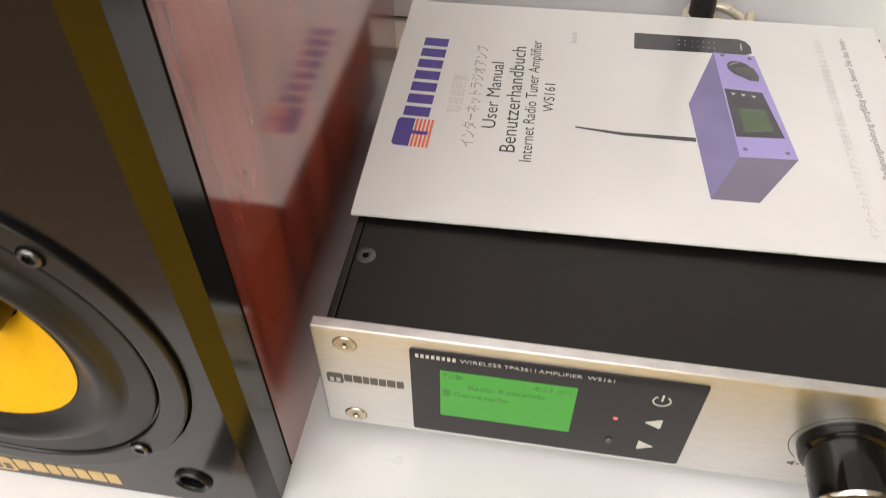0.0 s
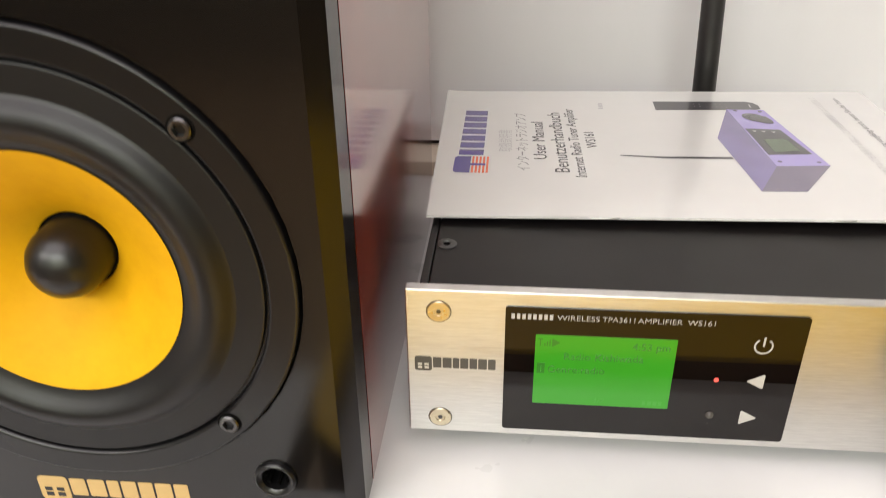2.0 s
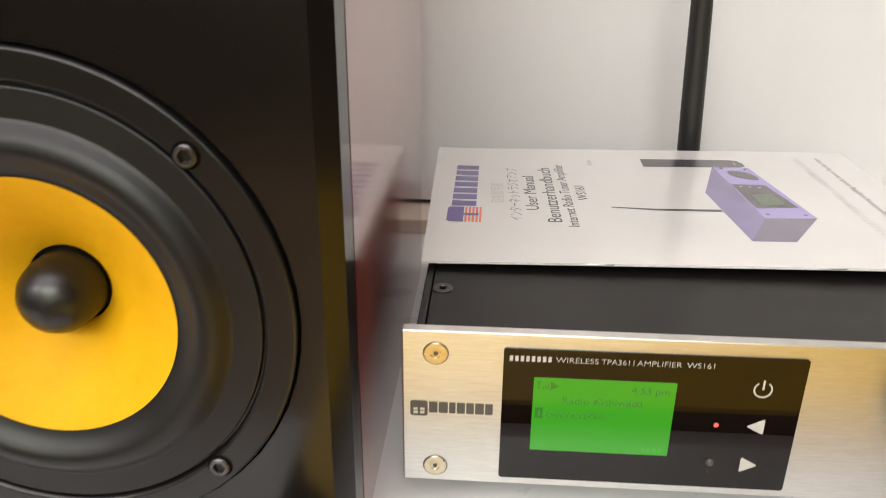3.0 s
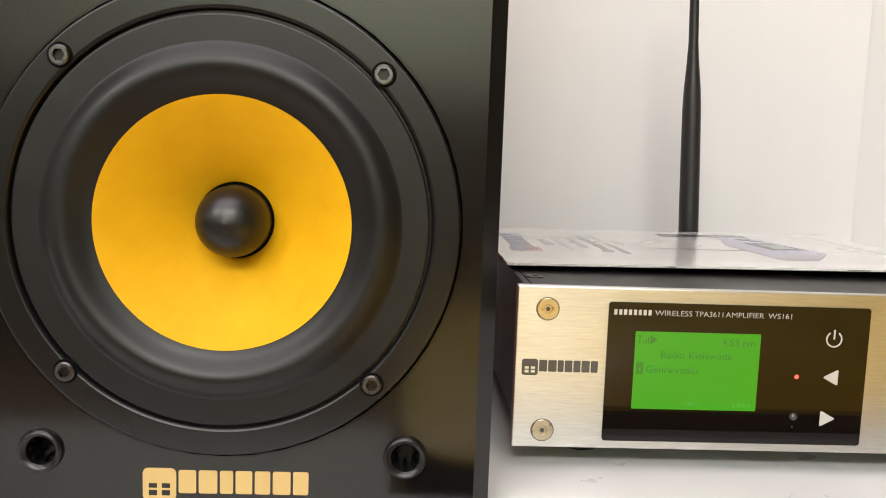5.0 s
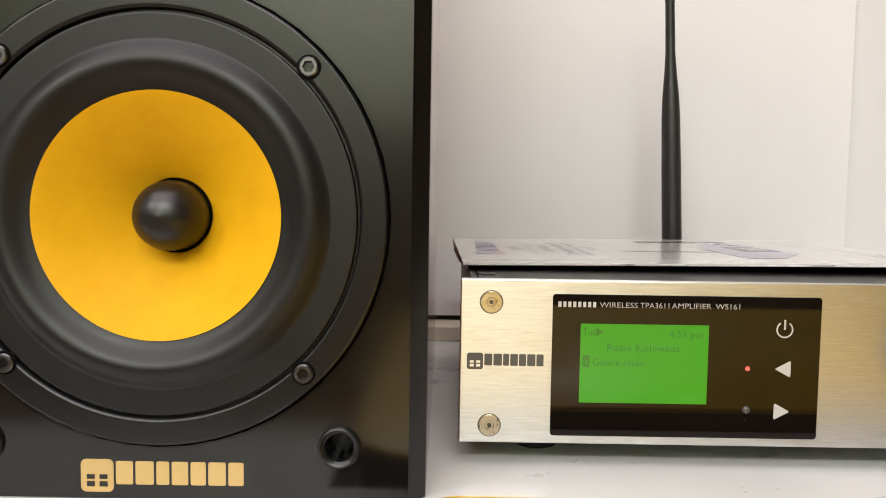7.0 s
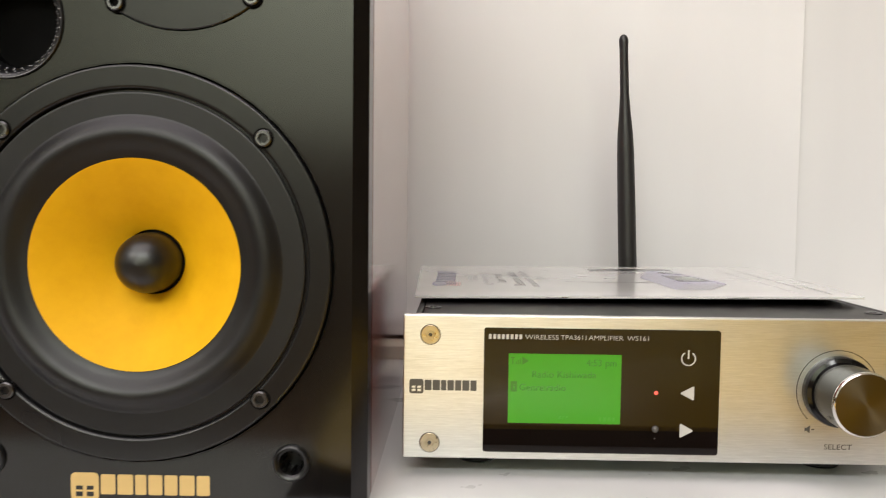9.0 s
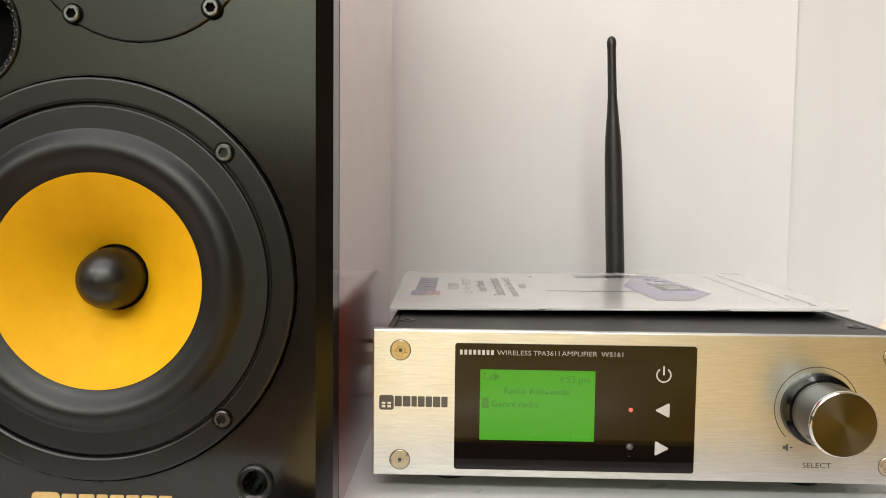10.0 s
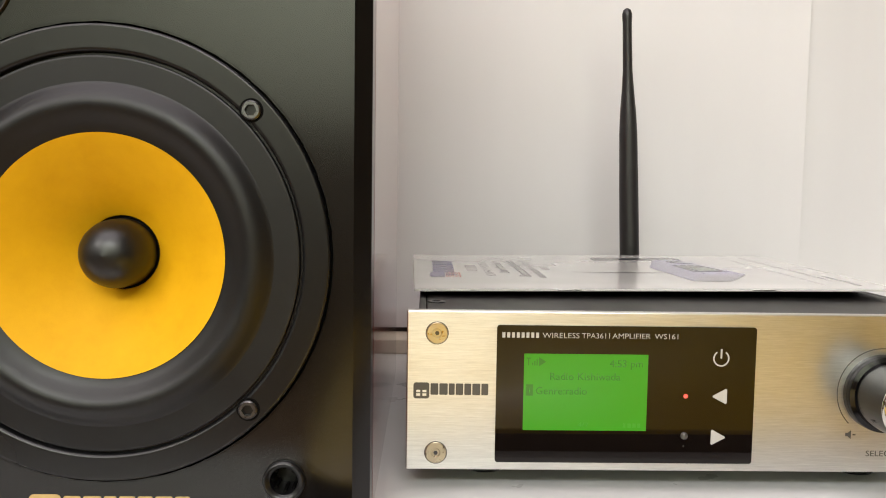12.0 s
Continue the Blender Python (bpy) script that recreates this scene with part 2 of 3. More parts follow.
def rounded(x0, z0, x1, z1, r, n=6):
    """The outline of a rounded rectangle."""
    pts = []
    for cx, cz, a0 in ((x1 - r, z1 - r, 0), (x0 + r, z1 - r, 90), (x0 + r, z0 + r, 180), (x1 - r, z0 + r, 270)):
        for i in range(n + 1):
            a = radians(a0 + 90 * i / n)
            pts.append((cx + r * math.cos(a), cz + r * math.sin(a)))
    return pts


def prism(pts, y0, y1, axis="y", bm=None):
    """A flat outline pushed from y0 (near) to y1; axis z lays it flat."""
    bm = bm or bmesh.new()
    place = (lambda u, v, d: (u, d, v)) if axis == "y" else (lambda u, v, d: (u, v, d)) if axis == "z" else (lambda u, v, d: (d, u, v))
    a = [bm.verts.new(place(u, v, y0)) for u, v in pts]
    b = [bm.verts.new(place(u, v, y1)) for u, v in pts]
    bm.faces.new(a)
    bm.faces.new(b[::-1])
    for i in range(len(pts)):
        j = (i + 1) % len(pts)
        bm.faces.new((a[i], a[j], b[j], b[i]))
    return bm


def lathe(profile, x, y, z, n=96, bm=None, closed=False, axis="y", sweep=360.0, start=0.0):
    """Turns (radius, forward) round an axis through the place; forward is towards -y, or up for axis z."""
    bm = bm or bmesh.new()
    rings = []
    full = sweep >= 360
    count = n if full else n + 1
    for r, f in profile:
        ring = []
        for i in range(count):
            a = radians(start + sweep * i / n)
            c, s = r * math.cos(a), r * math.sin(a)
            ring.append(bm.verts.new((x + c, y - f, z + s) if axis == "y" else (x + c, y + s, z + f)))
        rings.append(ring)
    pairs = list(zip(rings, rings[1:])) + ([(rings[-1], rings[0])] if closed else [])
    for a, b in pairs:
        for i in range(n):
            j = (i + 1) % count
            bm.faces.new((a[i], a[j], b[j], b[i]))
    if not closed:
        for ring, (r, f) in ((rings[0], profile[0]), (rings[-1], profile[-1])):
            if full and r > 0:
                bm.faces.new(ring)
    return bm


def shell(profile, x, y, z, n=96):
    """As lathe, but the ends stay open."""
    bm = lathe(profile, x, y, z, n)
    caps = [f for f in bm.faces if len(f.verts) == n and n > 4]
    bmesh.ops.delete(bm, geom=caps, context="FACES_ONLY")
    return bm


def disc(x, z, r, y0, y1, n=32):
    return prism([(x + r * math.cos(2 * math.pi * i / n), z + r * math.sin(2 * math.pi * i / n)) for i in range(n)], y0, y1)


def tube(points, r, n=10):
    """A round cable along points."""
    bm = bmesh.new()
    pts = [Vector(p) for p in points]
    rings = []
    for i, p in enumerate(pts):
        d = (pts[min(i + 1, len(pts) - 1)] - pts[max(i - 1, 0)]).normalized()
        side = d.cross(Vector((0, 0, 1)) if abs(d.z) < 0.9 else Vector((1, 0, 0))).normalized()
        up = side.cross(d)
        rings.append([bm.verts.new(p + r * (math.cos(2 * math.pi * k / n) * side + math.sin(2 * math.pi * k / n) * up)) for k in range(n)])
    for a, b in zip(rings, rings[1:]):
        for k in range(n):
            bm.faces.new((a[k], a[(k + 1) % n], b[(k + 1) % n], b[k]))
    bm.faces.new(rings[0])
    bm.faces.new(rings[-1])
    return bm


def lettering(name, words, shader, parent, m, width, height, bold=0.0, thick=0.00008, label=""):
    """Words in the built-in font, squeezed to a width and a height of the capitals; m carries the text's plane into the room."""
    cu = bpy.data.curves.new(name, "FONT")
    cu.body, cu.size, cu.resolution_u, cu.offset = words, 1.0, 3, bold
    tmp = bpy.data.objects.new(name, cu)
    scene.collection.objects.link(tmp)
    bpy.context.view_layer.update()
    me = bpy.data.meshes.new_from_object(tmp.evaluated_get(bpy.context.evaluated_depsgraph_get()))
    bpy.data.objects.remove(tmp)
    bm = bmesh.new()
    bm.from_mesh(me)
    bpy.data.meshes.remove(me)
    xs = [v.co.x for v in bm.verts] or [0, 1]
    sx, sy = width / max(max(xs) - min(xs), 1e-6), height / 0.7
    lo = min(xs)
    for v in bm.verts:
        v.co = m @ Vector(((v.co.x - lo) * sx, v.co.y * sy, 0))
    up = (m.to_3x3() @ Vector((0, 0, 1))).normalized() * thick
    got = bmesh.ops.extrude_face_region(bm, geom=bm.faces[:])
    bmesh.ops.translate(bm, verts=[g for g in got["geom"] if isinstance(g, bmesh.types.BMVert)], vec=up)
    return part(name, bm, shader, parent, label)


def on_front(x, z, y):
    """The plane of a vertical front that faces -y."""
    return Matrix.Translation((x, y, z)) @ pose(0, 0, 0, 90, 0, 0)


def quad_bars(bm, bars, y0, y1):
    for x0, z0, x1, z1 in bars:
        prism([(x0, z0), (x1, z0), (x1, z1), (x0, z1)], y0, y1, "y", bm)
    return bm


# ---- structure ----
WALL_Y = 0.452
part("counter", prism([(-1.2, 0.03), (-0.1215, 0.03), (-0.1215, 0.1035), (1.0, 0.1035), (1.0, WALL_Y), (-1.2, WALL_Y)], -0.034, COUNTER, "z"), TOP)
tagged(bpy.data.objects["counter"], "white laminate counter top fixed along the wall", "counter", kind="structure")
tagged(part("wall_north", box((-1.2, WALL_Y, 0.0125), (0.224, WALL_Y + 0.02, 1.66)), WALL), "white painted board behind the hi-fi", "wall", kind="structure")
tagged(part("trim", box((-1.2, WALL_Y - 0.030, COUNTER), (0.40, WALL_Y + 0.02, 0.0085), 0.0008), BEIGE), "low cream ledge strip at the foot of the board", "trim", kind="structure")
tagged(part("wall_gap", box((-1.2, WALL_Y + 0.005, 0.0085), (0.224, WALL_Y + 0.02, 0.0125)), GAP), "dark narrow joint under the wall board", "joint", kind="structure")
bm = box((0.0, 0.0, 0.0), (0.26, 0.02, 1.66))
bmesh.ops.transform(bm, matrix=pose(0.224, WALL_Y + 0.003, 0.0, 0, 0, 8), verts=bm.verts)
tagged(part("wall_east_board", bm, WALL), "white painted board set at an angle", "wall", kind="structure")
# unseen walls, their olive and brown picked for what the speaker front reflects
tagged(part("wall_south", box((-2.6, -3.0, -0.75), (2.2, -2.9, 1.66)), SAGE), "plain pale olive painted wall", "wall", kind="structure")
tagged(part("wall_west", box((-2.6, -2.9, -0.75), (-2.5, 0.5, 1.66)), ROOM), "plain painted wall", "wall", kind="structure")
tagged(part("wall_east", box((2.1, -2.9, -0.75), (2.2, 0.5, 1.66)), FAR), "plain dark brown wall", "wall", kind="structure")
tagged(part("wall_back_plain", box((-2.6, 0.5, -0.75), (2.2, 0.6, 1.66)), ROOM), "plain painted wall", "wall", kind="structure")
# added sheets out of view that darken the lower part of the reflections
for name, lo, hi in (("wainscot_south", (-2.5, -2.9, -0.75), (2.1, -2.88, 0.4)), ("wainscot_west", (-2.5, -2.88, -0.75), (-2.48, 0.5, 0.4)), ("wainscot_east", (2.08, -2.88, -0.75), (2.1, 0.5, 0.4))):
    tagged(part(name, box(lo, hi), FAR), "added dark brown sheet, out of view, for darker reflections", "panelling", kind="structure")
tagged(part("floor", box((-2.6, -3.0, -0.8), (2.2, 0.6, -0.75)), FLOOR), "brown wooden floor", "floor", kind="structure")
tagged(part("ceiling", box((-2.6, -3.0, 1.66), (2.2, 0.6, 1.72)), CEIL), "plain white ceiling", "ceiling", kind="structure")


# ---- loudspeaker ----
def loudspeaker():
    x0, x1, top = -0.268, -0.0860, 0.360
    face, ch = 0.117, 0.0058
    wx, wz = -0.1777, 0.0954
    sp = base("loudspeaker", (wx, 0.23, COUNTER), "bookshelf loudspeaker with black front, yellow cone and red wood sides", "loudspeaker")

    # front board: outline with chamfered long edges, real holes for woofer, tweeter and port
    holes = [(wx, wz, 0.0791), (-0.1585, 0.2320, 0.0455), (-0.2275, 0.1910, 0.0225), (-0.1156, 0.0172, 0.0055), (-0.2382, 0.0172, 0.0055)]
    bm = bmesh.new()
    n = 48
    loops = []
    foot = COUNTER + 0.0003
    rect = [(x0 + ch, foot), (x1 - ch, foot), (x1 - ch, top), (x0 + ch, top)]
    edges = []
    vs = [bm.verts.new((x, face, z)) for x, z in rect]
    edges += [bm.edges.new((vs[i], vs[(i + 1) % 4])) for i in range(4)]
    for hx, hz, r in holes:
        ring = [bm.verts.new((hx + r * math.cos(2 * math.pi * i / n), face, hz + r * math.sin(2 * math.pi * i / n))) for i in range(n)]
        edges += [bm.edges.new((ring[i], ring[(i + 1) % n])) for i in range(n)]
        loops.append(ring)
    bmesh.ops.triangle_fill(bm, edges=edges, use_beauty=True, use_dissolve=False)
    dead = [f for f in bm.faces if any((f.calc_center_median() - Vector((hx, face, hz))).length < r * 0.98 for hx, hz, r in holes)]
    bmesh.ops.delete(bm, geom=dead, context="FACES_ONLY")
    back = face + 0.0195
    for ring in loops:
        deep = [bm.verts.new((v.co.x, back, v.co.z)) for v in ring]
        for i in range(n):
            bm.faces.new((ring[i], ring[(i + 1) % n], deep[(i + 1) % n], deep[i]))
    for a, b, cx in ((vs[1], vs[2], x1), (vs[3], vs[0], x0)):
        m1 = bm.verts.new((cx, face + ch, a.co.z))
        m2 = bm.verts.new((cx, face + ch, b.co.z))
        b1 = bm.verts.new((cx, back, a.co.z))
        b2 = bm.verts.new((cx, back, b.co.z))
        bm.faces.new((a, b, m2, m1))
        bm.faces.new((m1, m2, b2, b1))
    for zz in (foot, top):
        loop = [bm.verts.new(p) for p in ((x0 + ch, face, zz), (x1 - ch, face, zz), (x1, face + ch, zz), (x1, back, zz), (x0, back, zz), (x0, face + ch, zz))]
        bm.faces.new(loop)
    front = part("front_board", bm, BAFFLE, sp, "satin black lacquered front board with chamfered edges")
    part("seam", box((x0 + 0.00015, back, COUNTER + 0.0008), (x1 - 0.00015, back + 0.0016, top - 0.0006)), HOLE, sp)
    part("cabinet", box((x0, back + 0.0016, COUNTER), (x1, 0.366, top)), WOOD, sp, "glossy red rosewood cabinet")

    # woofer
    y = face
    flange = shell([(0.0781, -0.012), (0.0781, -0.002), (0.0781, 0.0014), (0.0779, 0.0019), (0.0775, 0.0022), (0.0771, 0.0022), (0.0702, 0.0022), (0.0700, 0.0022), (0.0696, 0.0021), (0.0691, 0.0017), (0.0688, 0.0011), (0.0687, 0.0002), (0.0686, -0.0005), (0.0676, -0.0005)], wx, y, wz, 160)
    basket = part("woofer_frame", flange, RING, sp, "black cast metal woofer ring", True)
    part("rebate_floor", shell([(0.0791, -0.0030), (0.0780, -0.0030)], wx, y, wz, 96), HOLE, basket, "dark gap round the ring")
    part("rebate_edge", shell([(0.0798, 0.00006), (0.0794, 0.00005), (0.0790, -0.0004), (0.0789, -0.0012)], wx, y, wz, 160), BAFFLE, front, "eased edge of the woofer cut-out", True)
    part("gasket", shell([(0.0679, -0.0006), (0.0678, 0.0008), (0.0676, 0.0013), (0.0672, 0.0015), (0.0669, 0.0015), (0.0598, 0.0015), (0.0594, 0.0015), (0.0590, 0.0015)], wx, y, wz, 160), RUBBER, basket, "matt black gasket ring", True)
    roll = [(0.0590, 0.0015), (0.0584, 0.0017), (0.0574, 0.0024), (0.0562, 0.0034), (0.0549, 0.0043), (0.0535, 0.0049), (0.0520, 0.0052), (0.0505, 0.0051), (0.0490, 0.0044), (0.0475, 0.0034), (0.0458, 0.0022), (0.0440, 0.0012), (0.0420, 0.0006)]
    part("surround", shell(roll, wx, y, wz, 160), RUBBER, basket, "black rubber surround roll", True)
    cone = []
    for i in range(15):
        t = i / 14
        cone.append((0.0422 + (0.0135 - 0.0422) * t, 0.0010 - 0.0197 * (t ** 1.12)))
    part("cone", shell(cone, wx, y, wz, 128), CONE, basket, "bright yellow woven cone", True)
    part("coil_gap", shell([(0.0137, -0.0184), (0.0136, -0.0208), (0.0120, -0.0208)], wx, y, wz, 64), HOLE, basket, "dark gap round the plug")
    plug = [(0.0124, -0.0220), (0.0124, -0.0125), (0.0122, -0.0100), (0.0114, -0.0068), (0.0096, -0.0037), (0.0069, -0.0014), (0.0036, 0.0), (0.0, 0.0005)]
    part("phase_plug", lathe(plug, wx + 0.0003, y, wz, 64), PLUG, basket, "black bullet shaped phase plug", True)
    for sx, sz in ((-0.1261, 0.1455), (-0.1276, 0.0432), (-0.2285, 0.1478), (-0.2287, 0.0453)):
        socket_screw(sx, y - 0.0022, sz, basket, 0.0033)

    # tweeter plate, only its lower rim and screws come into view
    tx, tz = -0.1585, 0.2320
    plate = part("tweeter_plate", shell([(0.0455, -0.010), (0.0450, -0.004), (0.0450, 0.0006), (0.0446, 0.0010), (0.0275, 0.0012), (0.0265, 0.0004), (0.0220, -0.005), (0.0140, -0.008)], tx, y, tz, 96), RING, sp, "black tweeter face plate", True)
    part("dome", lathe([(0.0142, -0.006), (0.0128, -0.0026), (0.0092, 0.0004), (0.0045, 0.002), (0, 0.0024)], tx, y, tz, 48), RUBBER, plate, "black dome", True)
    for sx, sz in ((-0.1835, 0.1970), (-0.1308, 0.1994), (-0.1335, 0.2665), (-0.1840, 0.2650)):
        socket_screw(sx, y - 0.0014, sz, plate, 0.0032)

    # bass port with its dotted lip
    px, pz = -0.2275, 0.1910
    port = part("bass_port", shell([(0.0234, -0.0002), (0.0233, 0.0006), (0.0229, 0.0010), (0.0224, 0.0009), (0.0212, 0.0002), (0.0200, -0.0016), (0.0188, -0.0045), (0.0178, -0.0090), (0.0172, -0.0140)], px, y, pz, 96), RING, sp, "black flared port mouth with a dimpled lip", True)
    part("port_tube", shell([(0.0172, -0.0140), (0.0170, -0.0250), (0.0170, -0.0600)], px, y, pz, 64), HOLE, port, "unlit black port tube", True)
    part("port_bottom", disc(px, pz, 0.0170, y + 0.060, y + 0.061, 48), HOLE, port)
    for row, (r, f) in enumerate(((0.0219, 0.0006), (0.0207, -0.0005), (0.0195, -0.0026), (0.0184, -0.0062))):
        bm = bmesh.new()
        for k in range(38):
            a = 2 * math.pi * (k + 0.5 * (row % 2)) / 38
            lathe([(0.0005, -0.0003), (0.0004, 0.0002), (0.0, 0.0004)], px + r * math.cos(a), y - f, pz + r * math.sin(a), 6, bm)
        part("dimple_row", bm, DARKSTEEL, port, "ring of tiny bright dimples", True)

    for gx in (-0.1156, -0.2382):
        gs = part("grille_socket", shell([(0.0074, -0.0003), (0.0074, 0.0010), (0.0071, 0.0016), (0.0065, 0.0019), (0.0058, 0.0017), (0.0049, 0.0008), (0.0047, -0.0100), (0.0001, -0.0100)], gx, y, 0.0172, 48), RING, sp, "black rubber grille socket", True)
        ribs = bmesh.new()
        for k in range(8):
            a = 2 * math.pi * k / 8
            cx, cz = gx + 0.0043 * math.cos(a), 0.0172 + 0.0043 * math.sin(a)
            prism([(cx + 0.0007 * math.cos(b * math.pi / 3), cz + 0.0007 * math.sin(b * math.pi / 3)) for b in range(6)], y + 0.001, y + 0.009, "y", ribs)
        part("rib", ribs, HOLE, gs)

    badge("badge", -0.2045, 0.0003, -0.1476, 0.0118, face, sp, GOLD, BAFFLE)
    return sp


def socket_screw(x, y, z, parent, r):
    """A cap screw with a hexagonal hole, its head towards -y."""
    n = 24
    bm = bmesh.new()
    def ring(rad, f, hexa=False):
        out = []
        for i in range(n):
            a = 2 * math.pi * i / n
            k = rad
            if hexa:
                k = rad * math.cos(math.pi / 6) / math.cos((a % (math.pi / 3)) - math.pi / 6)
            out.append(bm.verts.new((x + k * math.cos(a), y - f, z + k * math.sin(a))))
        return out
    rings = [ring(r, -0.003), ring(r, 0.0009), ring(r * 0.86, 0.0014), ring(r * 0.62, 0.0014, True), ring(r * 0.6, -0.0012, True)]
    for a, b in zip(rings, rings[1:]):
        for i in range(n):
            bm.faces.new((a[i], a[(i + 1) % n], b[(i + 1) % n], b[i]))
    bm.faces.new(rings[-1])
    sc = part("screw", bm, DARKSTEEL, parent, "hexagon socket steel screw", True)
    # flush black ring in place of the shade in the screw's pocket
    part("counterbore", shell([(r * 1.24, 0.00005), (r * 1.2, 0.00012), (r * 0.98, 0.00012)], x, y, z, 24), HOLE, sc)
    part("hex_hole", prism([(x + 0.57 * r * math.cos(k * math.pi / 3), z + 0.57 * r * math.sin(k * math.pi / 3)) for k in range(6)], y + 0.0001, y + 0.0010), HOLE, sc)
    return sc


def badge(name, x0, z0, x1, z1, y, parent, ink, ground):
    """The maker's mark as plain shapes: a rounded tile and a row of blocks."""
    h = z1 - z0
    t = 0.00018
    bm = prism(rounded(x0, z0, x0 + h * 0.98, z1, h * 0.16, 4), y - t, y + 0.0001)
    cx, cz = x0 + h * 0.49, z0 + h * 0.36
    mark = part(name, bm, ink, parent, "plain printed maker's mark")
    bm = bmesh.new()
    w, g = h * 0.24, h * 0.07
    quad_bars(bm, [(cx - g - w, cz + g * 0.5, cx - g, cz + g * 0.5 + h * 0.14), (cx + g, cz + g * 0.5, cx + g + w, cz + g * 0.5 + h * 0.14),
                   (cx - g - w, cz - g * 0.5 - h * 0.16, cx - g, cz - g * 0.5), (cx + g, cz - g * 0.5 - h * 0.16, cx + g + w, cz - g * 0.5)], y - t * 1.8, y - t * 0.5)
    part("mark_windows", bm, ground, mark)
    # plain blocks in place of letters
    widths = (1.02, 1.08, 0.80, 0.98, 0.92, 1.04, 0.92)
    a, unit = x0 + h * 1.05, (x1 - x0 - h * 1.05) / sum(widths)
    for w in widths:
        part("mark_block", prism(rounded(a, z0 + h * 0.24, a + (w - 0.13) * unit, z0 + h * 0.95, h * 0.05, 2), y - t, y + 0.0001), ink, mark)
        a += w * unit
    return mark


loudspeaker()


# ---- amplifier ----
def amplifier():
    x0, x1, face = -0.0740, 0.1640, 0.1560
    zb, zt = 0.0074, 0.0720
    am = base("amplifier", ((x0 + x1) / 2, 0.26, COUNTER), "small hi-fi amplifier, brushed aluminium front, black metal case", "amplifier")
    th = 0.0045
    front = part("front_panel", box((x0, face, zb), (x1, face + th, zt), 0.0005, 2), ALU, am, "brushed aluminium front plate")
    bx0, bx1, bt, by1 = x0 + 0.0045, x1 - 0.0020, 0.0702, 0.372
    case = part("case", box((bx0 + 0.0034, face + th, zb + 0.001), (bx1 - 0.0034, by1, bt), 0.0004), ANOD, am, "black anodised metal cover")
    for a in (bx0, bx1 - 0.0030):
        part("side_rail", box((a, face + th, zb + 0.001), (a + 0.0030, by1, bt), 0.0005), ANOD, am, "black side profile")
    part("rear_panel", box((bx0, by1, zb + 0.001), (bx1, by1 + 0.002, bt + 0.0008), 0.0004), ANOD, am)
    for fx in (-0.040, 0.125):
        for fy in (0.188, 0.350):
            part("foot", lathe([(0.009, COUNTER), (0.010, COUNTER + 0.001), (0.010, 0.008), (0.006, 0.0095)], fx, fy, 0.0, 32, axis="z"), RUBBER, am, "black rubber foot", True)
    # cover screws
    for sx in (-0.0620, 0.1515):
        for sy in (0.1925, 0.352):
            hd = part("cover_screw", lathe([(0.0040, 0.0), (0.0040, 0.0004), (0.0034, 0.0006), (0.0019, 0.0006), (0.0017, 0.00025), (0.0, 0.00025)], sx, sy, bt, 28, axis="z"), DARKSTEEL, case, "countersunk dark steel screw", True)
            part("hex_hole", lathe([(0.0013, 0.0), (0.0013, 0.0005), (0.0, 0.0005)], sx, sy, bt, 6, axis="z"), HOLE, case)
    # front screws
    for sx, sz in ((-0.0620, 0.0630), (-0.0620, 0.0144), (0.1498, 0.0635), (0.1498, 0.0155)):
        sc = part("front_screw", lathe([(0.0043, -0.001), (0.0043, 0.0002), (0.0040, 0.0005), (0.0019, 0.0005), (0.0016, 0.0001), (0.0, 0.0001)], sx, face, sz, 40), NICKEL, front, "nickel countersunk screw", True)
        # thin dark ring on the plate, a painted shadow round the screw head
        part("screw_recess", shell([(0.0046, 0.00006), (0.0043, 0.00008)], sx, face, sz, 40), DARKPRINT_SHADE, front)
        part("hex_hole", lathe([(0.0009, 0.0), (0.0009, 0.0004), (0.0, 0.0004)], sx, face, sz, 6), DARKSTEEL, front)

    # black window with the display
    g = face - 0.0006
    win = part("display_window", prism(rounded(-0.0382, 0.0108, 0.0660, 0.0666, 0.0012), g, face + 0.0002), GLASS, am, "glossy black display window")
    lcd = part("display", prism(rounded(-0.0272, 0.0241, 0.0226, 0.0552, 0.0002, 1), g - 0.0001, g + 0.0001), LCD, win, "green backlit liquid crystal display")
    d = g - 0.00016
    # words on the display
    def lcd_words(s, x, z, w, h, sh=LCDTEXT):
        lettering("display_text", s, sh, lcd, on_front(x, z, d), w, h, -0.004, 0.00004)
    lcd_words("4:53 pm", 0.0072, 0.0501, 0.0132, 0.0030)
    lcd_words("Radio Kishiwada", -0.0166, 0.0447, 0.0282, 0.0030)
    lcd_words("Genre:radio", -0.0222, 0.0388, 0.0205, 0.0030)
    lcd_words("4/7", -0.0052, 0.0256, 0.0045, 0.0018, LCDDIM)
    bm = bmesh.new()
    quad_bars(bm, [(0.0132, 0.0254, 0.0142, 0.0272), (0.0150, 0.0254, 0.0164, 0.0272), (0.0170, 0.0254, 0.0184, 0.0272), (0.0190, 0.0254, 0.0202, 0.0272)], d, g)
    part("display_digits", bm, LCDDIM, lcd)
    bm = bmesh.new()
    quad_bars(bm, [(-0.0256, 0.0505, -0.0252, 0.0535), (-0.0262, 0.0532, -0.0246, 0.0536), (-0.0240, 0.0505, -0.0236, 0.0515), (-0.0231, 0.0505, -0.0227, 0.0523), (-0.0222, 0.0505, -0.0218, 0.0531)], d, g)
    prism([(-0.0212, 0.0502), (-0.0184, 0.0520), (-0.0212, 0.0538)], d, g, "y", bm)
    part("signal_icon", bm, LCDTEXT, lcd)
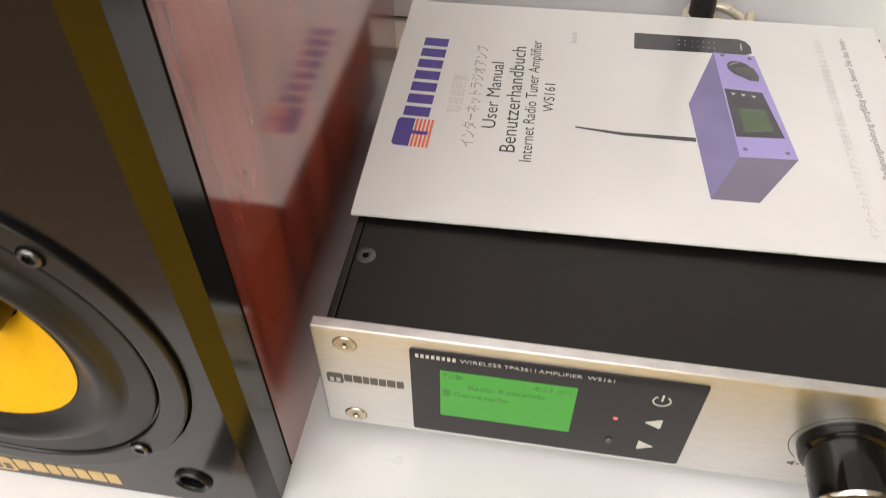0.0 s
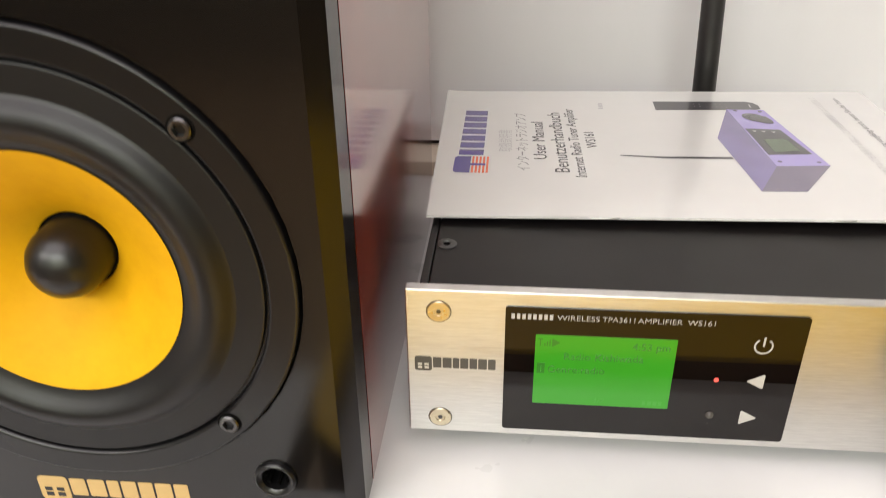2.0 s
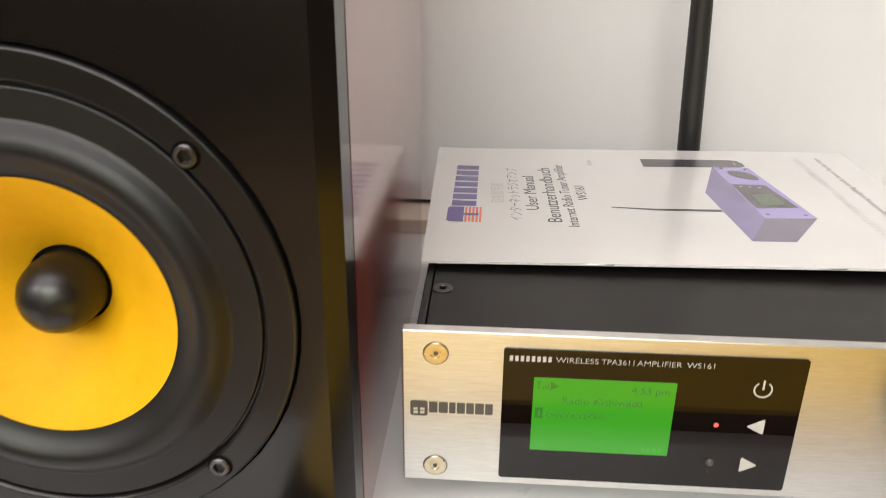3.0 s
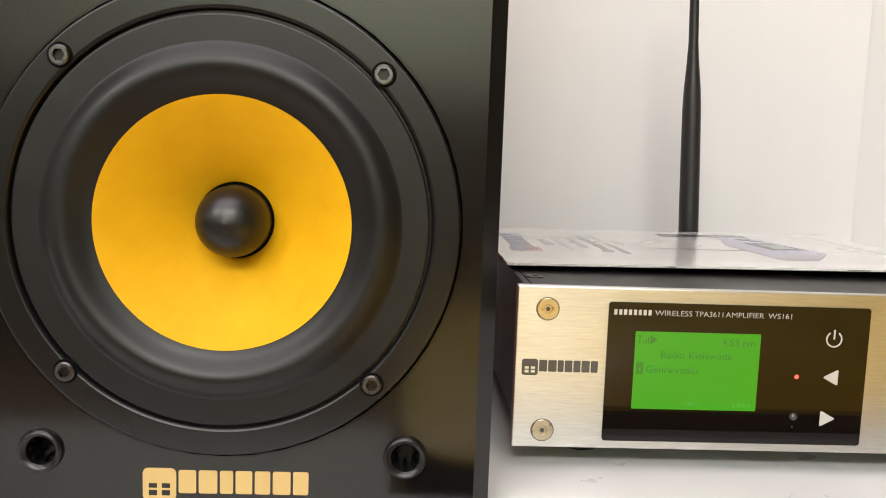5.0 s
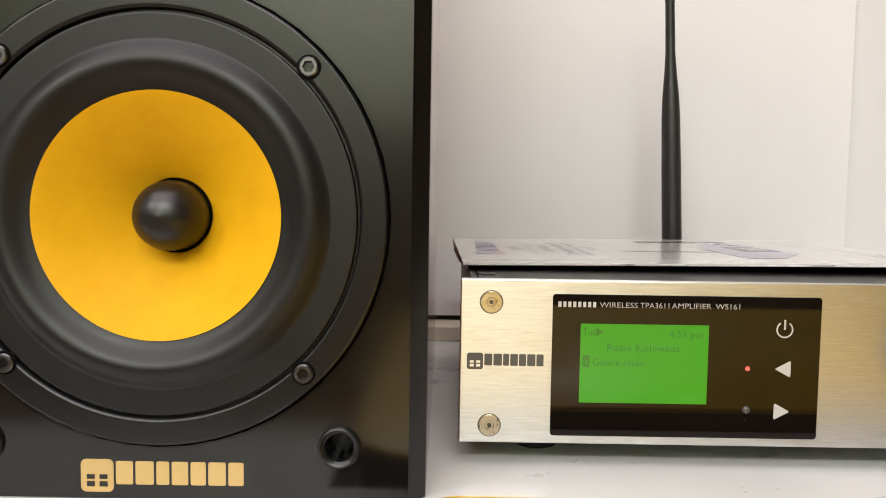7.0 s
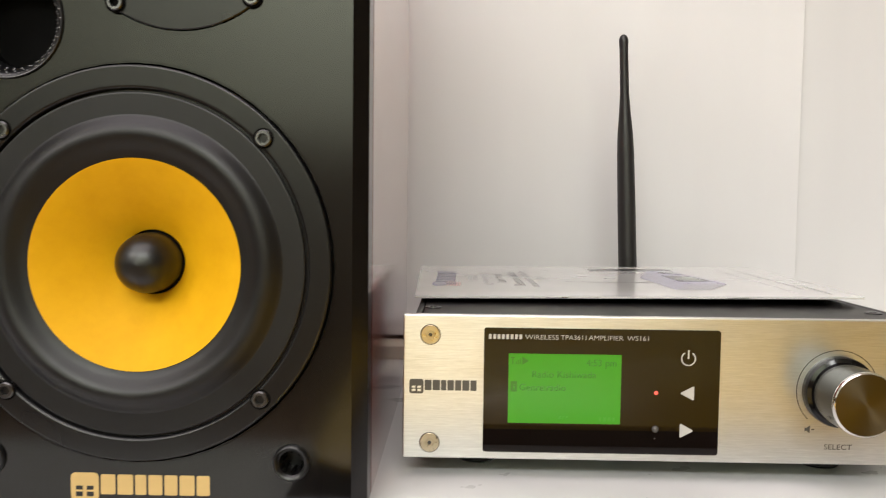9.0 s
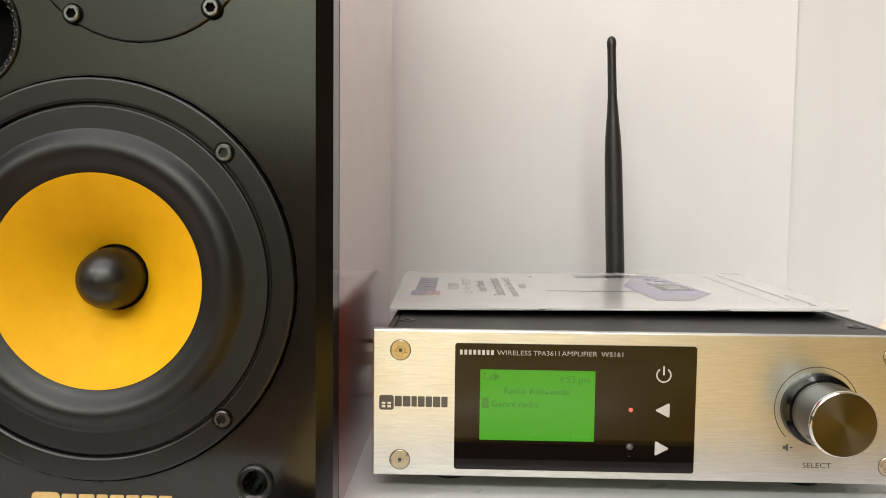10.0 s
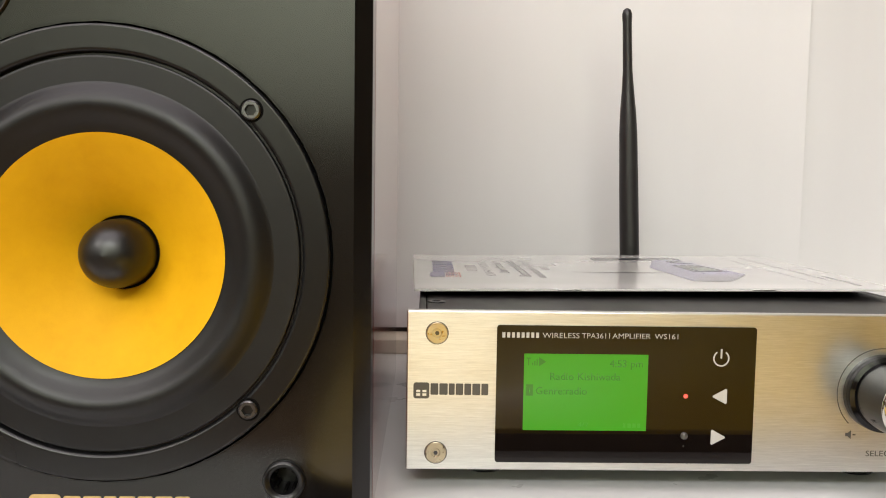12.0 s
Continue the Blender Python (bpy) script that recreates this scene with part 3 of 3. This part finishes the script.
    part("info_icon", quad_bars(bmesh.new(), [(-0.0262, 0.0382, -0.0234, 0.0428)], d, g), LCDTEXT, lcd)
    lcd_words("i", -0.0250, 0.0389, 0.0005, 0.0028, LCD)
    bpy.data.objects[lcd.children[-1].name].location.y = -0.0001

    # printing on the window: the maker's word is plain blocks
    t = g - 0.00012
    for i in range(8):
        a = -0.0361 + i * 0.00192
        part("printed_block", quad_bars(bmesh.new(), [(a, 0.0616, a + 0.0012, 0.0637)], t, g), PRINT, win)
    for s, a, b in (("WIRELESS", -0.0200, -0.0053), ("TPA3611", -0.0043, 0.0069), ("AMPLIFIER", 0.0079, 0.0232), ("WS161", 0.0249, 0.0343)):
        lettering("printed_text", s, PRINT, win, on_front(a, 0.0616, g), b - a, 0.0021, -0.008, 0.0001)
    # touch symbols
    bm = bmesh.new()
    lathe([(0.0033, 0.0), (0.0033, 0.0001), (0.0027, 0.0001), (0.0027, 0.0)], 0.0520, g, 0.0540, 40, bm, True, sweep=290, start=125)
    quad_bars(bm, [(0.05165, 0.0540, 0.05235, 0.0578)], t, g)
    part("power_symbol", bm, PRINT, win, "pale grey printed power symbol")
    for name, pts in (("back_symbol", ((0.0486, 0.0385), (0.0549, 0.0352), (0.0549, 0.0419))), ("forward_symbol", ((0.0552, 0.0217), (0.0490, 0.0184), (0.0490, 0.0251)))):
        bm = prism(pts, t, g)
        bmesh.ops.bevel(bm, geom=[e for e in bm.edges if abs(e.verts[0].co.y - e.verts[1].co.y) > 1e-5], offset=0.0004, segments=3, affect="EDGES")
        part(name, bm, PRINT, win, "pale grey printed triangle")
    part("standby_light", disc(0.0382, 0.0385, 0.0009, t, g, 20), REDLED, win, "small red standby light")
    part("sensor", lathe([(0.0016, 0.0), (0.0015, 0.0005), (0.0012, 0.0009), (0.0007, 0.0012), (0.0, 0.0013)], 0.0382, g, 0.0222, 24), LENS, win, "small smoky sensor dome", True)
    part("sensor_hole", disc(0.0380, 0.0180, 0.0003, t, g, 10), LENS, win)

    badge("printed_badge", -0.0712, 0.0365, -0.0408, 0.0430, face, front, DARKPRINT_SHADE, ALU)

    # rotary knob and its printed scale
    kx, kz = 0.1180, 0.0405
    bm = bmesh.new()
    lathe([(0.0182, 0.0), (0.0182, 0.0001), (0.0178, 0.0001), (0.0178, 0.0)], kx, face, kz, 72, bm, True, sweep=270, start=-45)
    part("knob_scale", bm, DARKPRINT_SHADE, front, "thin printed arc")
    lettering("printed_text", "SELECT", DARKPRINT_SHADE, front, on_front(0.1130, 0.0142, face), 0.0122, 0.0023, 0.0, 0.0001)
    bm = bmesh.new()
    prism([(0.1042, 0.0224), (0.1051, 0.0224), (0.1065, 0.0213), (0.1065, 0.0249), (0.1051, 0.0238), (0.1042, 0.0238)], face - 0.0001, face, "y", bm)
    quad_bars(bm, [(0.1072, 0.0228, 0.1084, 0.0233)], face - 0.0001, face)
    part("volume_symbol", bm, DARKPRINT_SHADE, front)
    kn = part("knob", shell([(0.0156, 0.0), (0.0156, 0.0036), (0.0153, 0.0045), (0.0137, 0.0052), (0.0137, 0.0238)], kx, face, kz, 72), KNOB, am, "black anodised rotary knob", True)
    part("knob_rim", shell([(0.0137, 0.0238), (0.0136, 0.0245), (0.0129, 0.0252)], kx, face, kz, 72), CHROME, kn, "bright cut edge", True)
    part("knob_face", lathe([(0.0129, 0.0252), (0.0122, 0.02515), (0.006, 0.02510), (0.0, 0.02505)], kx, face, kz, 72), SPUN, kn, "spun dark metal face", True)
    return am


amplifier()


# ---- booklet on the amplifier ----
def booklet():
    L, W = 0.2315, 0.1555
    z0 = 0.0706
    bk = base("instruction_booklet", (0, 0, z0), "glossy white stapled user manual with a violet amplifier picture", "booklet")
    m = pose(-0.0720, 0.2108, 0, 0, 0, 1.3)
    bk.matrix_world = m @ Matrix.Translation((0, 0, z0))

    def lift(u, v):
        """Height of the top sheet: the spine side springs up a little."""
        return 0.0032 + 0.0024 * (v / W) + 0.0020 * u / L - 0.0004 * math.exp(-(v / 0.01) ** 2) + 0.0001 * math.sin(u * 16 + 0.6) + 0.0008 * max(0, (0.02 - u) / 0.02) ** 2 * (v / W)

    def under(u, v):
        """Height of the back cover: it lies on the case in the middle and bends up to the spine and to the loose edge."""
        k = max(0.0, (0.30 - v / W) / 0.30, (v / W - 0.75) / 0.25)
        return -0.0002 + (lift(u, v) - 0.0006) * k ** 1.5

    def put(name, bm, shader, label="", smooth=False, parent=bk):
        me = bpy.data.meshes.new(name)
        bmesh.ops.recalc_face_normals(bm, faces=bm.faces)
        bm.to_mesh(me)
        bm.free()
        if smooth:
            me.polygons.foreach_set("use_smooth", [True] * len(me.polygons))
            me.set_sharp_from_angle(angle=radians(38))
        me.materials.append(shader.mat)
        ob = new(name, me)
        ob.parent = parent
        return tagged(ob, label)

    def sheet(thick, share, inset, nu=48, nv=28):
        bm = bmesh.new()
        grid = []
        for s in (0, 1):
            rows = []
            for j in range(nv + 1):
                v = inset * 0.3 + (W - inset * 1.3) * j / nv
                us = [inset * 0.4 + (L - inset * 0.8) * i / nu for i in range(nu + 1)]
                rows.append([bm.verts.new((u, v, lift(u, v) * (1 - share) + under(u, v) * share - thick * s)) for u in us])
            grid.append(rows)
        for rows in grid:
            for j in range(nv):
                for i in range(nu):
                    bm.faces.new((rows[j][i], rows[j][i + 1], rows[j + 1][i + 1], rows[j + 1][i]))
        t, b = grid
        for j in range(nv):
            for i in (0, nu):
                bm.faces.new((t[j][i], t[j + 1][i], b[j + 1][i], b[j][i]))
        for i in range(nu):
            for j in (0, nv):
                bm.faces.new((t[j][i], t[j][i + 1], b[j][i + 1], b[j][i]))
        return bm

    cover = put("cover", sheet(0.00022, 0.0, 0.0), PAPER, "glossy white printed front cover", True)
    for k in range(4):
        put("page", sheet(0.00012, 0.25 + 0.17 * k, 0.0004 + 0.0002 * k), PAGES, "", True)
    put("back_cover", sheet(0.0002, 1.0, 0.0), PAPER, "", True)
    for su in (0.067, 0.160):
        put("staple", tube([(su, 0.0004, lift(su, 0) - 0.0002), (su + 0.001, -0.0001, lift(su, 0) - 0.0004), (su + 0.011, -0.0001, lift(su, 0) - 0.0004), (su + 0.012, 0.0004, lift(su, 0) - 0.0002)], 0.00022, 6), STEEL, "bent bright wire staple", True)

    def drape(bm, off=0.00010):
        for v in bm.verts:
            v.co.z += lift(v.co.x, v.co.y) + off
        return bm

    inv = pose(-0.0730, 0.2092, 0, 0, 0, 1.3).inverted()

    def flat(name, pts, shader, off=0.0001, label="", cuts=0):
        """A printed area: an outline in the room's x and y, laid on the cover."""
        bm = bmesh.new()
        vs = [bm.verts.new((*(inv @ Vector((x, y, 0))).xy, 0)) for x, y in pts]
        bm.faces.new(vs)
        bmesh.ops.triangulate(bm, faces=bm.faces[:])
        bmesh.ops.subdivide_edges(bm, edges=bm.edges[:], cuts=3, use_grid_fill=True)
        drape(bm, off)
        got = bmesh.ops.extrude_face_region(bm, geom=bm.faces[:])
        bmesh.ops.translate(bm, verts=[g for g in got["geom"] if isinstance(g, bmesh.types.BMVert)], vec=(0, 0, 0.00003))
        return put(name, bm, shader, label, parent=cover)

    def words(s, x, y0, y1, h, shader, bold=0.0):
        """A line of print that reads away from the spine; x is its foot, h the height of capitals."""
        cu = bpy.data.curves.new("printed_text", "FONT")
        cu.body, cu.size, cu.resolution_u, cu.offset = s, 1.0, 3, bold
        tmp = bpy.data.objects.new("printed_text", cu)
        scene.collection.objects.link(tmp)
        bpy.context.view_layer.update()
        me = bpy.data.meshes.new_from_object(tmp.evaluated_get(bpy.context.evaluated_depsgraph_get()))
        bpy.data.objects.remove(tmp)
        bm = bmesh.new()
        bm.from_mesh(me)
        bpy.data.meshes.remove(me)
        xs = [v.co.x for v in bm.verts] or [0, 1]
        lo, sx, sy = min(xs), (y1 - y0) / max(max(xs) - min(xs), 1e-6), h / 0.7
        o = inv @ Vector((x, y0, 0))
        for v in bm.verts:
            v.co = Vector((o.x - v.co.y * sy, o.y + (v.co.x - lo) * sx, 0))
        drape(bm)
        put("printed_text", bm, shader, parent=cover)

    def bars(name, x, y0, y1, h, shader, pieces, seed):
        """Print too small to read: a row of short bars."""
        rnd = random.Random(seed)
        bm = bmesh.new()
        y, n = y0, 0
        step = (y1 - y0) / pieces
        for k in range(pieces):
            a, b = y0 + step * k, y0 + step * (k + 0.55 + 0.3 * rnd.random())
            hh = h * (0.7 + 0.3 * rnd.random())
            vs = [bm.verts.new((*(inv @ Vector(p)).xy, 0)) for p in ((x, a, 0), (x, b, 0), (x - hh, b, 0), (x - hh, a, 0))]
            bm.faces.new(vs)
        drape(bm)
        put(name, bm, shader, parent=cover)

    # maker's mark: a two-colour tile and seven indigo blocks
    flat("printed_mark", [(-0.0655, 0.2530), (-0.0655, 0.2680), (-0.0643, 0.2698), (-0.0578, 0.2698), (-0.0578, 0.2512), (-0.0643, 0.2514)], BLUEINK)
    for k in range(5):
        a = -0.0572 + 0.0017 * k
        flat("printed_mark", [(a, 0.2512), (a, 0.2698), (a + 0.0010, 0.2698), (a + 0.0010, 0.2512)], REDINK)
    flat("printed_mark", [(-0.0578, 0.2594), (-0.0578, 0.2616), (-0.0508, 0.2616), (-0.0508, 0.2594)], BLUEINK, 0.00016)
    y = 0.2715
    for k in range(7):
        flat("printed_block", [(-0.0640, y), (-0.0640, y + 0.0066), (-0.0522, y + 0.0066), (-0.0522, y)], BLUEINK)
        y += 0.0090
    words("取扱説明書", -0.0390, 0.2765, 0.3045, 0.0052, PALEINK)
    words("インターネットラジオアンプ", -0.0305, 0.2545, 0.3290, 0.0050, GREYINK)
    words("User Manual", -0.0222, 0.2680, 0.3165, 0.0062, INK, 0.0)
    words("Benutzerhandbuch", -0.0122, 0.2535, 0.3305, 0.0068, INK, 0.0)
    words("Internet Radio Tuner Amplifier", -0.0048, 0.2485, 0.3365, 0.0052, INK)
    words("WS161", 0.0024, 0.2825, 0.3030, 0.0050, INK)
    bars("print_bar", 0.0100, 0.3370, 0.3470, 0.0028, PALEINK, 6, 2)
    # picture of a remote control
    flat("pictured_remote", [(0.0378, 0.3365), (0.0380, 0.3500), (0.0880, 0.3512), (0.0915, 0.3495), (0.0935, 0.3455), (0.0935, 0.3400), (0.0910, 0.3385)], BLACKINK)
    for k in range(4):
        flat("pictured_button", [(0.059 + 0.003 * (k % 2), 0.3425 + 0.0035 * (k // 2)), (0.059 + 0.003 * (k % 2), 0.3433 + 0.0035 * (k // 2)), (0.0597 + 0.003 * (k % 2), 0.3433 + 0.0035 * (k // 2)), (0.0597 + 0.003 * (k % 2), 0.3425 + 0.0035 * (k // 2))], PALEINK, 0.00018)
    # picture of the violet amplifier
    flat("pictured_side", [(0.0755, 0.3390), (0.0620, 0.2970), (0.0680, 0.2370), (0.0815, 0.2640)], VIOLET)
    flat("pictured_front", [(0.0755, 0.3390), (0.0815, 0.2640), (0.1055, 0.2655), (0.0945, 0.3380)], LILAC)
    flat("pictured_end", [(0.0815, 0.2640), (0.0680, 0.2370), (0.0870, 0.2375), (0.1055, 0.2655)], MAUVE)
    flat("pictured_window", [(0.0785, 0.3105), (0.0812, 0.2770), (0.1015, 0.2785), (0.0952, 0.3095)], BLACKINK, 0.00018)
    flat("pictured_screen", [(0.0838, 0.2965), (0.0850, 0.2800), (0.0972, 0.2825), (0.0948, 0.2970)], GREENINK, 0.00024)
    flat("pictured_knob", [(0.0870 + 0.0058 * math.cos(a * math.pi / 8) - 0.0018 * math.sin(a * math.pi / 8), 0.3265 + 0.0062 * math.sin(a * math.pi / 8)) for a in range(16)], BLACKINK, 0.00018)
    flat("pictured_knob", [(0.0846, 0.3282), (0.0838, 0.3245), (0.0858, 0.3212), (0.0905, 0.3180), (0.0944, 0.3178), (0.0950, 0.3215), (0.0930, 0.3280)], INK, 0.00024)
    flat("pictured_knob_rim", [(0.0822, 0.3290), (0.0836, 0.3310), (0.0868, 0.3318), (0.0868, 0.3312), (0.0840, 0.3303), (0.0828, 0.3286)], GREYINK, 0.00024)
    for tx, ty in ((0.0822, 0.3068), (0.0866, 0.3064), (0.0912, 0.3058)):
        flat("pictured_symbol", [(tx - 0.0011, ty + 0.0008), (tx + 0.0011, ty + 0.0008), (tx, ty - 0.0009)], PALEINK, 0.00024)
    for k in range(10):
        bx, by = 0.0655 + 0.0026 * (k % 5), 0.3415 + 0.0046 * (k // 5)
        flat("pictured_button", [(bx, by), (bx, by + 0.0008), (bx + 0.0007, by + 0.0008), (bx + 0.0007, by)], GREYINK, 0.00018)
    flat("pictured_mark", [(0.0885, 0.3420), (0.0885, 0.3470), (0.0892, 0.3470), (0.0892, 0.3420)], PALEINK, 0.00018)
    for cx, cy in ((0.0795, 0.3365), (0.0920, 0.3355), (0.0842, 0.2692), (0.1015, 0.2690)):
        flat("pictured_screw", [(cx + 0.0011 * math.cos(a * math.pi / 4), cy + 0.0011 * math.sin(a * math.pi / 4)) for a in range(8)], MAUVE, 0.00018)
    flat("pictured_antenna", [(0.0125, 0.2743), (0.0125, 0.2733), (0.0330, 0.2710), (0.0640, 0.2712), (0.0640, 0.2738), (0.0330, 0.2730)], BLACKINK)
    words("インターネットラジオアンプを使用する前に、この取扱説明書をよくお読みく", 0.1300, 0.2240, 0.3585, 0.0030, PALEINK)
    words("Sie diese Bedienungsanleitung sorgfältig durch, bevor Sie das Inter-", 0.1410, 0.2420, 0.3585, 0.0030, GREYINK, 0.012)
    bars("print_bar", 0.1465, 0.2240, 0.2640, 0.0028, GREYINK, 9, 8)
    return bk


booklet()


# ---- antenna, cables and the yellow booklet in front ----
def antenna():
    bx, by = 0.0797, 0.397
    an = base("antenna", (bx, by, COUNTER), "black rubber rod antenna standing behind the amplifier", "antenna")
    prof = [(0.0052, COUNTER), (0.0066, 0.002), (0.0068, 0.060), (0.0066, 0.120), (0.0062, 0.160), (0.0056, 0.174), (0.0042, 0.190), (0.0033, 0.204), (0.0031, 0.236), (0.0034, 0.240), (0.0034, 0.2425), (0.0026, 0.2450), (0.0010, 0.2462), (0.0, 0.2464)]
    bm = lathe(prof, 0, 0, 0, 28, axis="z")
    bmesh.ops.transform(bm, matrix=pose(bx, by, 0.0, 0, -2.4, 0), verts=bm.verts)
    part("rod", bm, ANT, an, "black rubber rod", True)
    bm = lathe([(0.0085, COUNTER), (0.0085, 0.016), (0.0075, 0.018)], bx, by, 0.0, 24, axis="z")
    part("hinge", bm, ANT, an, "", True)
    return an


antenna()


def coil():
    c = base("cable_coil", (0.084, 0.396, COUNTER), "coiled pale cable with a dull sheen behind the amplifier", "cable")
    pts = []
    for i in range(257):
        a = 2 * math.pi * i / 32
        pts.append((0.086 + 0.0165 * math.cos(a), 0.3965 + 0.0175 * math.sin(a), COUNTER + 0.0030 + 0.0081 * i / 32))
    part("loop", tube(pts, 0.0026, 10), BRASS, c, "", True)


def cables():
    w = base("power_cable", (0.27, 0.40, COUNTER), "cream power cable looping on the counter", "cable")
    pts = [(0.235 + 0.012 * i, 0.40 + 0.02 * math.sin(i * 0.35), COUNTER + 0.005 + 0.046 * math.sin(math.pi * min(i, 14) / 14) ** 2) for i in range(20)]
    part("sheath", tube(pts, 0.005, 12), CREAM, w, "", True)


coil()
cables()


def storage_box():
    """A box on the floor against the counter's edge; its lid stands just above the counter."""
    b = base("storage_box", (0.09, -0.07, -0.75), "dark red storage box with a glossy yellow lid", "box")
    back = [(-0.077, 0.1005), (-0.089, 0.0962), (-0.102, 0.0900), (-0.112, 0.0790), (-0.117, 0.0600)]
    outline = [(0.300, 0.0980), (0.300, -0.240), (-0.119, -0.240)] + back[::-1]
    cx, cy = 0.09, -0.07
    bm = bmesh.new()
    rings = []
    for scale, z in ((1.0, 0.0052), (1.0, 0.0064), (0.998, 0.0072), (0.994, 0.0076)):
        rings.append([bm.verts.new((cx + (x - cx) * scale, cy + (y - cy) * scale, z)) for x, y in outline])
    for a, c in zip(rings, rings[1:]):
        for i in range(len(a)):
            k = (i + 1) % len(a)
            bm.faces.new((a[i], a[k], c[k], c[i]))
    bm.faces.new(rings[-1])
    bm.faces.new(rings[0][::-1])
    part("lid", bm, YELLOW, b, "glossy yellow lid", True)
    part("body", prism([(cx + (x - cx) * 0.996, cy + (y - cy) * 0.996) for x, y in outline], -0.75, 0.0052, "z"), DARKRED, b, "dark red sides")


storage_box()
